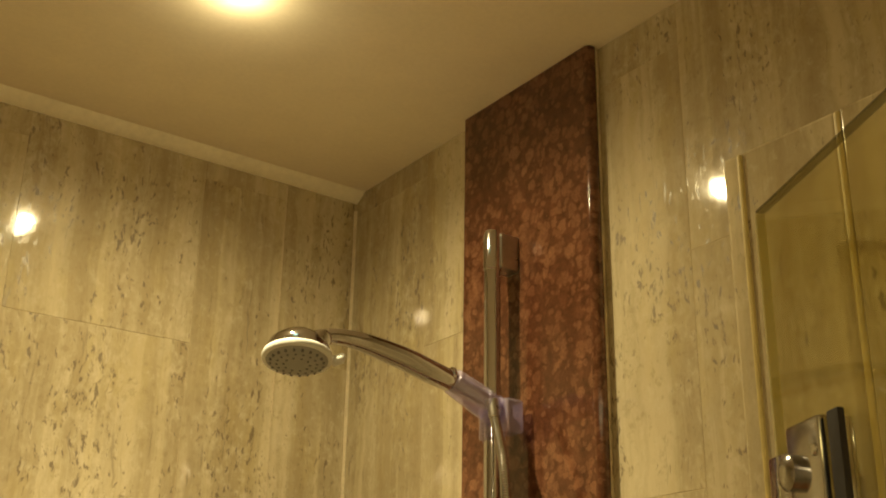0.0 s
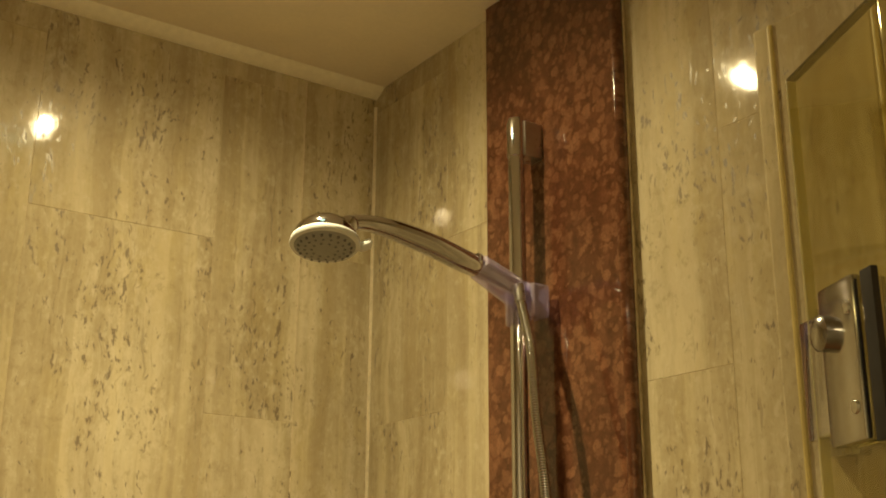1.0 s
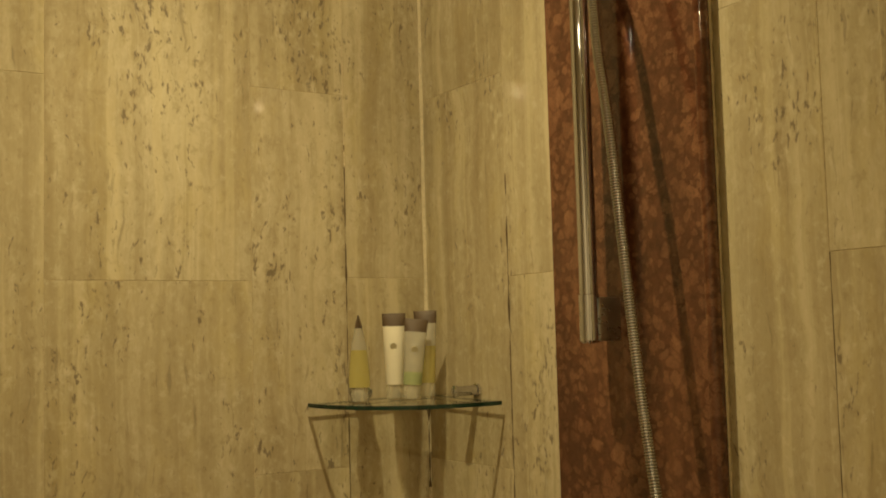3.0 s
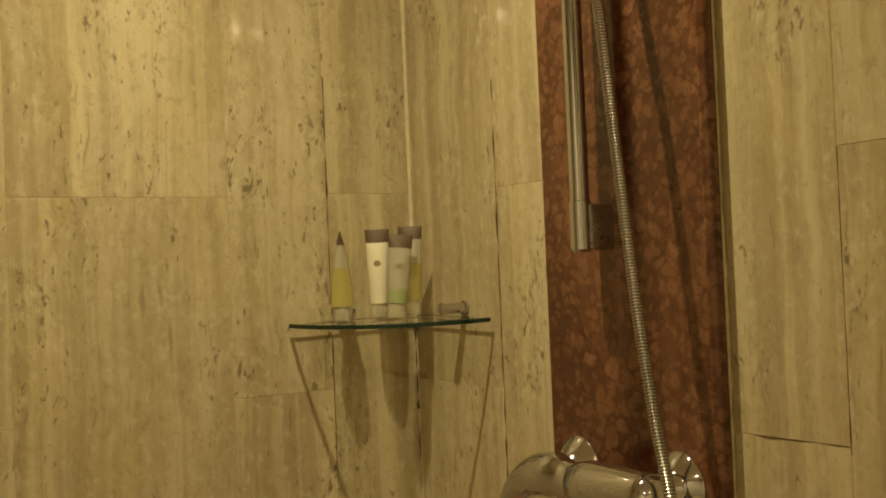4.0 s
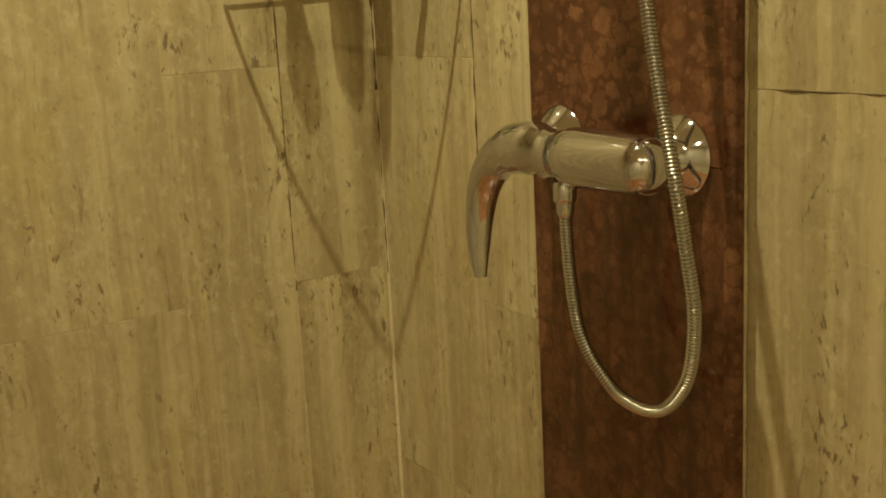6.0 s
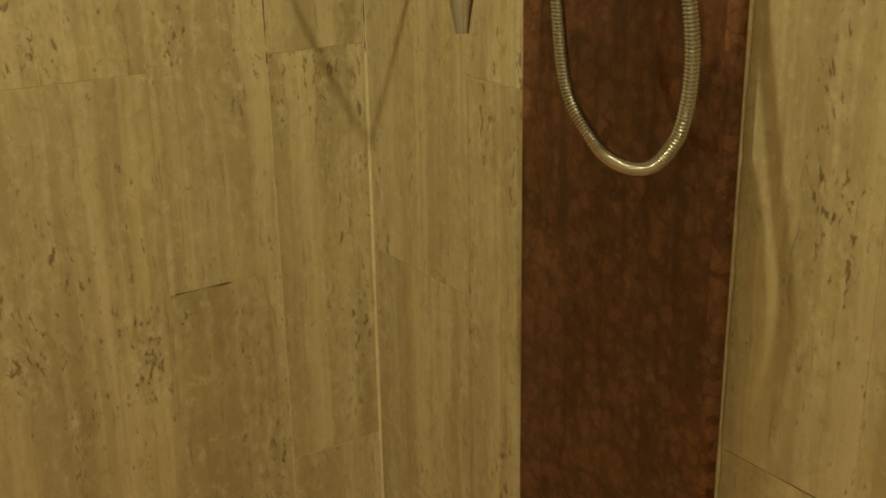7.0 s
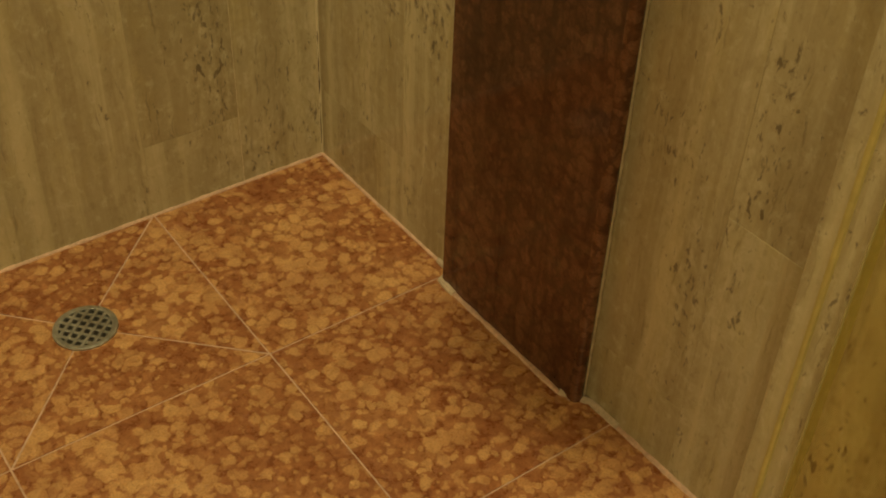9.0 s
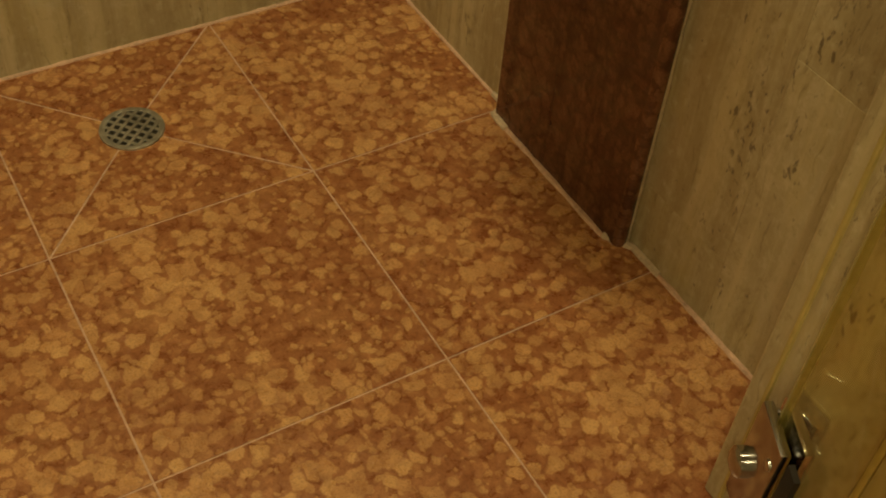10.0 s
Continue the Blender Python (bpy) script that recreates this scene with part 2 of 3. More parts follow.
DARK = plain("painted_shade", (0.02, 0.016, 0.012), 0.8)
WHITE = plain("white_plastic", (0.76, 0.79, 0.78), 0.3, grain=80, amount=0.03, bump=0.0)
GREY = plain("grey_rubber", (0.36, 0.38, 0.38), 0.5, grain=90, amount=0.1)
BROWN = plain("brown_seal", (0.095, 0.062, 0.034), 0.45)
CREAM = plain("cream_plastic", (0.74, 0.69, 0.54), 0.35, grain=60, amount=0.04)
YELLOW = hazy("yellow_gel", (0.60, 0.53, 0.16), 0.52)
HAZE = hazy("hazy_plastic", (0.62, 0.59, 0.49), 0.46)
CAP = hazy("clear_cap_plastic", (0.66, 0.62, 0.48), 0.36)
MARK = plain("dull_gold_print", (0.40, 0.35, 0.21), 0.5)
GREEN_GEL = hazy("green_gel", (0.42, 0.48, 0.24), 0.70)
LAVENDER = glassy("lavender_clear_plastic", (0.86, 0.82, 0.98), (0.68, 0.63, 0.88), 0.26)
NOZZLE = plain("dark_nozzle_rubber", (0.17, 0.17, 0.19), 0.5, grain=90, amount=0.1)
GLASS = clear("door_glass", (0.93, 0.91, 0.72))
SHELF_GLASS = clear("shelf_glass", (0.975, 0.99, 0.98))
GREEN_EDGE = plain("green_glass_edge", (0.008, 0.026, 0.016), 0.1, grain=60, amount=0.5, bump=0.0)
LIT = Nodes("lit_glass", Base_Color=(0.5, 0.8, 0.7, 1), Roughness=0.2, Emission_Color=(0.98, 1.0, 0.84, 1), Emission_Strength=1.6).mat


# ---- mesh helpers ----
def finish(name, bm, mat, smooth=False):
    me = bpy.data.meshes.new(name)
    bm.normal_update()
    bm.to_mesh(me)
    bm.free()
    me.materials.append(mat)
    if smooth:
        me.polygons.foreach_set("use_smooth", [True] * len(me.polygons))
        me.set_sharp_from_angle(angle=radians(38))
    return new(name, me)


def part(name, bm, mat, parent, label="", smooth=True):
    ob = finish(name, bm, mat, smooth)
    ob.parent = parent
    if label:
        ob["label"] = label
    return ob


def thing(name, label, category, place=(0, 0, 0), group="", kind=""):
    ob = new(name)
    ob.location = place
    ob.empty_display_size = 0.05
    return tagged(ob, label, category, group, kind)


def box(lo, hi, bevel=0.0, seg=2):
    bm = bmesh.new()
    c, s = (Vector(lo) + Vector(hi)) / 2, Vector(hi) - Vector(lo)
    bmesh.ops.create_cube(bm, size=1, matrix=Matrix.Translation(c) @ Matrix.Diagonal((*s, 1)))
    if bevel:
        bmesh.ops.bevel(bm, geom=bm.edges[:], offset=bevel, segments=seg, affect="EDGES", profile=0.6)
    return bm


def sweep(points, radii, sides=20, flat=None, closed=True):
    """A tube through points with a radius at each; flat: (scale across, scale other way) at each point."""
    pts = [Vector(p) for p in points]
    bm, rings = bmesh.new(), []
    tangent = (pts[1] - pts[0]).normalized()
    side = tangent.orthogonal().normalized()
    for i, p in enumerate(pts):
        t = (pts[min(i + 1, len(pts) - 1)] - pts[max(i - 1, 0)])
        t = t.normalized() if t.length > 1e-9 else tangent
        side = (side - t * side.dot(t)).normalized()
        up = t.cross(side)
        fx, fy = flat[i] if flat else (1, 1)
        rings.append([bm.verts.new(p + radii[i] * (fx * math.cos(a) * side + fy * math.sin(a) * up))
                      for a in (2 * math.pi * k / sides for k in range(sides))])
        tangent = t
    for a, b in zip(rings, rings[1:]):
        for k in range(sides):
            bm.faces.new((a[k], a[(k + 1) % sides], b[(k + 1) % sides], b[k]))
    if closed:
        bm.faces.new(rings[0][::-1]), bm.faces.new(rings[-1])
    return bm


def smooth_line(points, steps):
    """Catmull-Rom through the points."""
    p = [Vector(q) for q in points]
    p = [2 * p[0] - p[1]] + p + [2 * p[-1] - p[-2]]
    line = []
    for i in range(1, len(p) - 2):
        for k in range(steps):
            t = k / steps
            a, b, c, d = p[i - 1:i + 3]
            line.append(0.5 * (2 * b + (c - a) * t + (2 * a - 5 * b + 4 * c - d) * t * t + (3 * b - a - 3 * c + d) * t ** 3))
    return line + [p[-2]]


def turned(profile, origin, axis, sides=28):
    axis = Vector(axis).normalized()
    s = axis.orthogonal().normalized()
    u = axis.cross(s)
    bm, rings = bmesh.new(), []
    for a, r in profile:
        c = Vector(origin) + axis * a
        rings.append([bm.verts.new(c + max(r, 1e-4) * (math.cos(k * 2 * math.pi / sides) * s + math.sin(k * 2 * math.pi / sides) * u)) for k in range(sides)])
    for a, b in zip(rings, rings[1:]):
        for k in range(sides):
            bm.faces.new((a[k], a[(k + 1) % sides], b[(k + 1) % sides], b[k]))
    bm.faces.new(rings[0][::-1]), bm.faces.new(rings[-1])
    bmesh.ops.recalc_face_normals(bm, faces=bm.faces[:])
    return bm


def extrude_outline(outline, z0, z1, bevel=0.0):
    """A flat plate with an outline in the ground plane."""
    bm = bmesh.new()
    low = [bm.verts.new((x, y, z0)) for x, y in outline]
    high = [bm.verts.new((x, y, z1)) for x, y in outline]
    k = len(outline)
    bm.faces.new(low[::-1]), bm.faces.new(high)
    for i in range(k):
        bm.faces.new((low[i], low[(i + 1) % k], high[(i + 1) % k], high[i]))
    bmesh.ops.recalc_face_normals(bm, faces=bm.faces[:])
    if bevel:
        rim = [e for e in bm.edges if abs(e.verts[0].co.z - z1) < 1e-6 and abs(e.verts[1].co.z - z1) < 1e-6]
        bmesh.ops.bevel(bm, geom=rim, offset=bevel, segments=1, affect="EDGES")
    return bm


# ---- structure ----
WEST, SOUTH = -2.1, -3.1
P = 0.012            # thickness of the stone panels
wall_north = tagged(finish("wall_north", box((WEST - 0.1, 0.0003, -0.05), (0.1 + P, 0.14, CEIL + 0.05)), BACKING), "travertine clad shower wall with upright veins", "wall", kind="structure")
wall_east = tagged(finish("wall_east", box((0.0003, SOUTH - 0.1, -0.05), (0.14, 0.0002, CEIL + 0.05)), BACKING), "travertine clad wall with a raised red marble strip", "wall", kind="structure")
# unseen closing walls, their plaster pale so they bounce light onto the ceiling
wall_west = tagged(finish("wall_west", box((WEST - 0.12, SOUTH, 0), (WEST, -0.002, CEIL)), PLASTER), "unseen plain plastered wall, pale to bounce light", "wall", kind="structure")
wall_south = tagged(finish("wall_south", box((WEST - 0.12, SOUTH - 0.12, 0), (P, SOUTH - 0.001, CEIL)), PLASTER), "unseen plain plastered wall, pale to bounce light", "wall", kind="structure")
floor = tagged(finish("floor", box((WEST - 0.1, SOUTH - 0.1, -0.10), (0.0003, 0.0003, -0.0007)), GROUT), "floor of orange red nodular marble tiles", "floor", kind="structure")
ceiling = tagged(finish("ceiling", box((WEST - 0.1, SOUTH - 0.1, CEIL), (0.12, 0.13, CEIL + 0.1)), PAINT), "smooth cream painted ceiling", "ceiling", kind="structure")

# cove bead between ceiling and the north wall
bm = bmesh.new()
prof = [(0.0, CEIL - 0.014), (-0.003, CEIL - 0.014), (-0.010, CEIL - 0.010), (-0.020, CEIL - 0.0045), (-0.027, CEIL + 0.002), (0.0, CEIL + 0.002)]
ends = [[bm.verts.new((x, y, z)) for y, z in prof] for x in (WEST, 0.0)]
for k in range(len(prof)):
    bm.faces.new((ends[0][k], ends[0][(k + 1) % len(prof)], ends[1][(k + 1) % len(prof)], ends[1][k]))
bm.faces.new(ends[0][::-1]), bm.faces.new(ends[1])
bmesh.ops.recalc_face_normals(bm, faces=bm.faces[:])
tagged(finish("trim", bm, TRIM_PAINT, True), "cream cove bead along the ceiling edge", "trim", kind="structure")

# grout beads in the upright corner and along the floor
tagged(finish("trim_corner", sweep([(-0.001, -0.001, z * 0.05) for z in range(0, 44)], [(0.0035 if z > 24 else 0.0023) + 0.0014 * noise.noise((0, 0, z * 1.7)) for z in range(0, 44)], 8), PALE_BEAD, True),
       "cream grout bead in the wall corner", "grout", kind="structure")


def bead(points, r, seed):
    line = []
    for a, b in zip(points, points[1:]):
        a, b = Vector(a), Vector(b)
        k = max(2, int((b - a).length / 0.012))
        line += [a.lerp(b, i / k) for i in range(k)]
    line.append(Vector(points[-1]))
    return sweep(line, [r * (1 + 0.45 * noise.noise(p * 60 + Vector((seed, 0, 0)))) for p in line], 8)


STRIP = (-0.570, -0.323)
SX = -0.020
tagged(finish("trim_floor_north", bead([(WEST, -0.001, -0.0015), (0, -0.001, -0.0015)], 0.0042, 3), GROUT, True), "pink grout bead along the shower floor", "grout", kind="structure")
tagged(finish("trim_floor_east", bead([(0, 0, -0.0015), (0, STRIP[1] + 0.004, -0.0015), (SX - 0.002, STRIP[1] + 0.001, -0.0015), (SX - 0.002, STRIP[0] + 0.012, -0.0015),
                                       (-0.002, STRIP[0] - 0.006, -0.0015), (-0.001, SOUTH, -0.0015)], 0.0042, 8), GROUT, True), "pale pink grout bead along the shower floor", "grout", kind="structure")
tagged(finish("trim_strip", bead([(-0.004, STRIP[0] - 0.003, 0), (-0.004, STRIP[0] - 0.003, CEIL)], 0.0045, 5), WALL_GROUT, True), "pale grout bead beside the marble strip", "grout", kind="structure")

PALE_GROUT = plain("pale_grout", (0.56, 0.44, 0.32), 0.8, grain=260, amount=0.2, bump=0.5)
for name, pts, r in (("trim_notch_inner", [(-0.001, STRIP[1] + 0.034, 0.001), (-0.001, STRIP[1] + 0.006, 0.001), (SX - 0.002, STRIP[1] + 0.001, 0.001), (SX - 0.003, STRIP[1] - 0.030, 0.0005)], 0.0046),
                     ("trim_notch_outer", [(SX - 0.001, STRIP[0] + 0.016, 0.001), (-0.006, STRIP[0] - 0.010, 0.001), (-0.002, STRIP[0] - 0.016, 0.001), (-0.001, STRIP[0] - 0.062, 0.0005)], 0.0050)):
    tagged(finish(name, bead(pts, r, 11), PALE_GROUT, True), "pale lumpy grout at the foot of the marble strip", "grout", kind="structure")
CRACK = plain("dark_joint_dirt", (0.10, 0.065, 0.03), 0.9, grain=200, amount=0.3)


def crack(points, r, seed):
    """A thin broken line of dirt in a joint."""
    a, b = Vector(points[0]), Vector(points[1])
    k = int((b - a).length / 0.006)
    line = [a.lerp(b, i / k) for i in range(k + 1)]
    return sweep(line, [max(0.00008, r * (0.55 + 1.5 * noise.noise(Vector((seed, (p.x + p.y) * 38, p.z * 38))))) for p in line], 6)


for name, pts, r, seed in (("trim_joint_north", [(-0.127, 0.0, 0.86), (-0.127, 0.0, 1.56)], 0.0012, 2), ("trim_joint_east", [(0.0, -0.203, 0.95), (0.0, -0.203, 1.50)], 0.0014, 6),
                           ("trim_joint_level", [(0.0, -0.597, 1.107), (0.0, -0.704, 1.107)], 0.0011, 41), ("trim_joint_low_level", [(0.0, -0.578, 0.600), (0.0, -0.704, 0.600)], 0.00045, 44), ("trim_joint_north_level", [(-0.258, 0.0, 0.615), (-0.190, 0.0, 0.615)], 0.0009, 47), ("trim_joint_far", [(0.0, -0.706, 1.10), (0.0, -0.706, 1.36)], 0.0007, 9), ("trim_corner_dirt", [(-0.0025, -0.0025, 0.86), (-0.0025, -0.0025, 1.20)], 0.0010, 21), ("trim_corner_mould", [(-0.003, -0.003, 1.085), (-0.003, -0.003, 1.20)], 0.0026, 33), ("trim_corner_foot", [(-0.0025, -0.0025, 0.02), (-0.0025, -0.0025, 0.20)], 0.0010, 27)):
    tagged(finish(name, crack(pts, r, seed), CRACK, True), "dark dirt in a stone joint", "joint", kind="structure")
tagged(finish("trim_joint_pale", bead([(-0.127, 0.0004, 1.52), (-0.127, 0.0004, CEIL)], 0.0009, 4), WALL_GROUT, True), "thin pale upright stone joint", "joint", kind="structure")
tagged(finish("trim_joint_low", bead([(-0.127, 0.0004, 0.0), (-0.127, 0.0004, 0.88)], 0.0009, 14), WALL_GROUT, True), "thin pale upright stone joint", "joint", kind="structure")

# ceiling lamp over the shower: a square glass plate on pins under a lit recess
light = thing("ceiling_light", "square ceiling light with a glass plate", "ceiling light", (LAMP[0], LAMP[1], CEIL))
part("frame", box((-0.044, -0.044, -0.002), (0.044, 0.044, 0.002), 0.0008), CHROME, light)
part("diffuser", box((-0.042, -0.042, -0.0035), (0.042, 0.042, -0.0023), 0.0004), LIT, light, "glowing frosted glass")
part("glass_plate", box((-0.050, -0.050, -0.020), (0.050, 0.050, -0.012), 0.0015), clear("plate_glass", (0.82, 0.95, 0.90)), light, "pale green clear glass plate")
TEAL = plain("teal_glass_edge", (0.05, 0.22, 0.19), 0.1, grain=60, amount=0.2, bump=0.0)
for lo, hi in (((-0.052, -0.052, -0.020), (0.052, -0.0502, -0.012)), ((-0.052, 0.0502, -0.020), (0.052, 0.052, -0.012)), ((-0.052, -0.0500, -0.020), (-0.0502, 0.0500, -0.012)), ((0.0502, -0.0500, -0.020), (0.052, 0.0500, -0.012))):
    part("plate_edge", box(lo, hi, 0.0003, 1), TEAL, light, "teal polished edge of the glass plate")
for lx, ly in ROOM_LAMPS:
    spot = thing("downlight", "round recessed ceiling downlight with chrome ring", "ceiling light", (lx, ly, CEIL), "room downlights")
    part("ring", turned([(0, 0.045), (-0.006, 0.042), (-0.006, 0.033), (0, 0.032)], (0, 0, 0), (0, 0, 1), 24), CHROME, spot)
    part("bulb", turned([(-0.003, 0.03), (-0.001, 0.031)], (0, 0, 0), (0, 0, 1), 20), LIT, spot)

# ---- shower rail ----
RX, RY = -0.053, -0.428
rail = thing("shower_rail", "upright chrome shower rail on the red marble strip", "shower rail", (SX, RY, 1.282))
part("tube", turned([(0, 0.0085), (0.003, 0.0112), (0.052, 0.0112), (0.053, 0.0100), (0.630, 0.0100), (0.631, 0.0112), (0.676, 0.0112), (0.682, 0.0095), (0.685, 0.004)], (RX - SX, 0, 0), (0, 0, 1), 24), CHROME, rail)
for z in (0.002, 0.632):
    part("bracket", box((RX - SX + 0.004, -0.0125, z), (0.001, 0.0125, z + 0.047), 0.003), STEEL, rail, "smoked chrome wall bracket")

# sliding holder on the rail
HZ = 1.728
holder = thing("shower_holder", "clear lavender plastic holder on the shower rail", "holder", (RX, RY, HZ))
part("clamp", turned([(-0.030, 0.013), (-0.028, 0.0155), (0.014, 0.0160), (0.018, 0.0135)], (0, 0, 0), (0, 0, 1), 24), LAVENDER, holder)
part("cradle", sweep([(0.002, -0.010, -0.004), (-0.004, -0.010, 0.002), (-0.020, -0.009, 0.0115), (-0.046, -0.006, 0.024), (-0.062, -0.005, 0.0315), (-0.064, -0.005, 0.0325)], [0.0130, 0.0172, 0.0180, 0.0168, 0.0160, 0.0135], 22), LAVENDER, holder)
part("end_block", box((-0.004, -0.033, -0.023), (0.022, -0.006, 0.017), 0.004, 3), LAVENDER, holder)
part("lip", turned([(0, 0.0145), (0.002, 0.0195), (0.005, 0.0195), (0.007, 0.0150)], (-0.004, -0.0095, 0.003), (-0.86, 0.06, 0.5), 24), LAVENDER, holder)

# hand shower: handle, neck and head
HC = Vector((-0.3185, -0.430, 1.7545))        # middle of the spray face's rim
FACE = Vector((-0.11, -0.19, -0.975)).normalized()
shower = thing("hand_shower", "chrome hand shower with a round white rimmed head in its holder", "shower head", HC)
grip = [(-0.050, -0.439, 1.7335), (-0.075, -0.437, 1.7445), (-0.105, -0.435, 1.754), (-0.119, -0.434, 1.7585), (-0.1205, -0.434, 1.759), (-0.145, -0.433, 1.765), (-0.175, -0.432, 1.773), (-0.205, -0.431, 1.779), (-0.235, -0.431, 1.7835), (-0.262, -0.430, 1.785), (-0.285, -0.430, 1.782), (-0.305, -0.430, 1.776)]
gr = [0.0100, 0.0105, 0.0110, 0.0112, 0.0128, 0.0138, 0.0138, 0.0128, 0.0112, 0.0095, 0.0088, 0.008]
part("handle", sweep([p - HC for p in smooth_line(grip, 4)], [a + (b - a) * k / 4 for a, b in zip(gr, gr[1:]) for k in range(4)] + [gr[-1]], 24), CHROME, shower)
part("ring", turned([(0, 0.0118), (0.001, 0.0132), (0.004, 0.0132), (0.005, 0.0120)], Vector((-0.119, -0.434, 1.762)) - HC, (-0.95, 0.0, 0.30), 24), CHROME, shower)
part("head_shell", turned([(0.001, 0.0360), (-0.006, 0.0352), (-0.014, 0.0315), (-0.022, 0.0235), (-0.027, 0.0130), (-0.029, 0.004)], (0, 0, 0), FACE, 40), CHROME, shower)
part("rim", turned([(-0.0015, 0.0345), (-0.001, 0.0372), (0.002, 0.0382), (0.0055, 0.0372), (0.0065, 0.0335), (0.004, 0.0325)], (0, 0, 0), FACE, 48), WHITE, shower, "white plastic rim")
face = part("spray_face", turned([(0.000, 0.0335), (0.0062, 0.0332), (0.0100, 0.026), (0.0112, 0.013), (0.0112, 0.002)], (0, 0, 0), FACE, 40), GREY, shower, "grey spray face with rubber nozzles")
fs = FACE.orthogonal().normalized()
fu = FACE.cross(fs)
for ring, count in ((0.0285, 20), (0.0215, 16), (0.014, 10)):
    for k in range(count):
        a = 2 * math.pi * (k + 0.5 * (count % 4 == 0)) / count
        c = ring * (math.cos(a) * fs + math.sin(a) * fu) + FACE * (0.0070 + 0.09 * (0.036 - ring))
        part("nozzle", turned([(0, 0.0017), (0.0028, 0.0013), (0.0031, 0.0006)], c, FACE, 7), NOZZLE, face)
part("selector", sweep([(0.034, -0.004, 0.002), (0.042, -0.006, 0.000), (0.050, -0.006, 0.004), (0.053, -0.006, 0.009)], [0.0040, 0.0062, 0.0058, 0.0030], 14), WHITE, shower, "white spray selector tab")
part("pivot", turned([(-0.010, 0.0085), (-0.009, 0.0100), (0.009, 0.0100), (0.010, 0.0085)], (0.026, 0.0, 0.022), (0, 1, 0), 20), CHROME, shower)

# ---- hose ----
o = Vector((-0.05, -0.45, 1.70))
hose = thing("shower_hose", "ribbed chrome shower hose hanging in a loop", "hose", o)
line = smooth_line([(-0.069, -0.449, 1.738), (-0.070, -0.455, 1.718), (-0.072, -0.466, 1.690), (-0.075, -0.478, 1.655), (-0.081, -0.492, 1.580), (-0.083, -0.506, 1.510), (-0.084, -0.521, 1.394), (-0.085, -0.536, 1.282), (-0.087, -0.547, 1.216), (-0.090, -0.566, 1.128),
                    (-0.089, -0.583, 1.050), (-0.081, -0.585, 1.000), (-0.073, -0.587, 0.942), (-0.070, -0.579, 0.892), (-0.070, -0.563, 0.864), (-0.070, -0.542, 0.8485), (-0.070, -0.511, 0.846), (-0.070, -0.483, 0.857), (-0.074, -0.453, 0.895), (-0.081, -0.4480, 0.958), (-0.085, -0.450, 1.005), (-0.085, -0.450, 1.018)], 24)
step, ribs, need = 0.0006, [line[0]], 0.0006
for a, b in zip(line, line[1:]):
    d, done = (b - a).length, 0.0
    while d - done >= need:
        done += need
        need = step
        ribs.append(a.lerp(b, done / d))
    need -= d - done
part("tube", sweep([p - o for p in ribs], [(0.0048, 0.0055, 0.0060, 0.0060, 0.0055)[i % 5] for i in range(len(ribs))], 12), HOSE, hose, "ribbed chrome sleeve")
part("nut", turned([(0, 0.0072), (0.001, 0.0080), (0.016, 0.0080), (0.020, 0.0064)], Vector((-0.085, -0.450, 1.022)) - o, (0, 0, -1), 16), CHROME, hose)
part("cone", turned([(0, 0.0074), (0.008, 0.0076), (0.022, 0.0064)], Vector((-0.0690, -0.4485, 1.741)) - o, (-0.05, -0.25, -0.97), 18), STEEL, hose)

# ---- mixer tap ----
MZ, MX = 1.054, -0.085
mixer = thing("mixer_tap", "chrome single lever shower mixer tap on two wall flanges", "tap", (SX, -0.445, MZ))


def at_mixer(x, y, z):
    return Vector((x - SX, y + 0.445, z - MZ))


part("body", turned([(-0.005, 0.003), (-0.0035, 0.011), (0.000, 0.0170), (0.005, 0.0205), (0.011, 0.0228), (0.018, 0.0240), (0.050, 0.0250), (0.085, 0.0254), (0.099, 0.0248), (0.102, 0.0235), (0.108, 0.0215), (0.112, 0.016)], at_mixer(MX, -0.561, MZ), (0, 1, 0), 40), CHROME, mixer)
part("end_ring", turned([(0, 0.0205), (0.0006, 0.0222), (0.0022, 0.0226), (0.0028, 0.0215)], at_mixer(MX, -0.5535, MZ), (0, 1, 0), 36), CHROME, mixer)
part("collar", turned([(0, 0.012), (0.003, 0.0215), (0.012, 0.0195), (0.020, 0.0220), (0.024, 0.018)], at_mixer(MX, -0.451, MZ), (0, 1, 0), 32), CHROME, mixer)
lever = smooth_line([(MX, -0.431, MZ + 0.001), (MX, -0.411, MZ + 0.003), (MX, -0.384, MZ + 0.000), (MX - 0.002, -0.358, MZ - 0.012), (MX - 0.004, -0.339, MZ - 0.036), (MX - 0.005, -0.330, MZ - 0.067), (MX - 0.006, -0.3275, MZ - 0.097), (MX - 0.006, -0.328, MZ - 0.126)], 6)
lr = [0.018, 0.0240, 0.0232, 0.0190, 0.016, 0.0135, 0.011, 0.006]
lf = [(1, 1), (1, 1), (1, 0.98), (1, 0.85), (1, 0.68), (1, 0.55), (1, 0.48), (1, 0.42)]
part("lever", sweep([p - Vector((SX, -0.445, MZ)) for p in lever], [a + (b - a) * k / 6 for a, b in zip(lr, lr[1:]) for k in range(6)] + [lr[-1]], 26,
                    [(a[1] + (b[1] - a[1]) * k / 6, 1) for a, b in zip(lf, lf[1:]) for k in range(6)] + [(0.42, 1)]), CHROME, mixer)
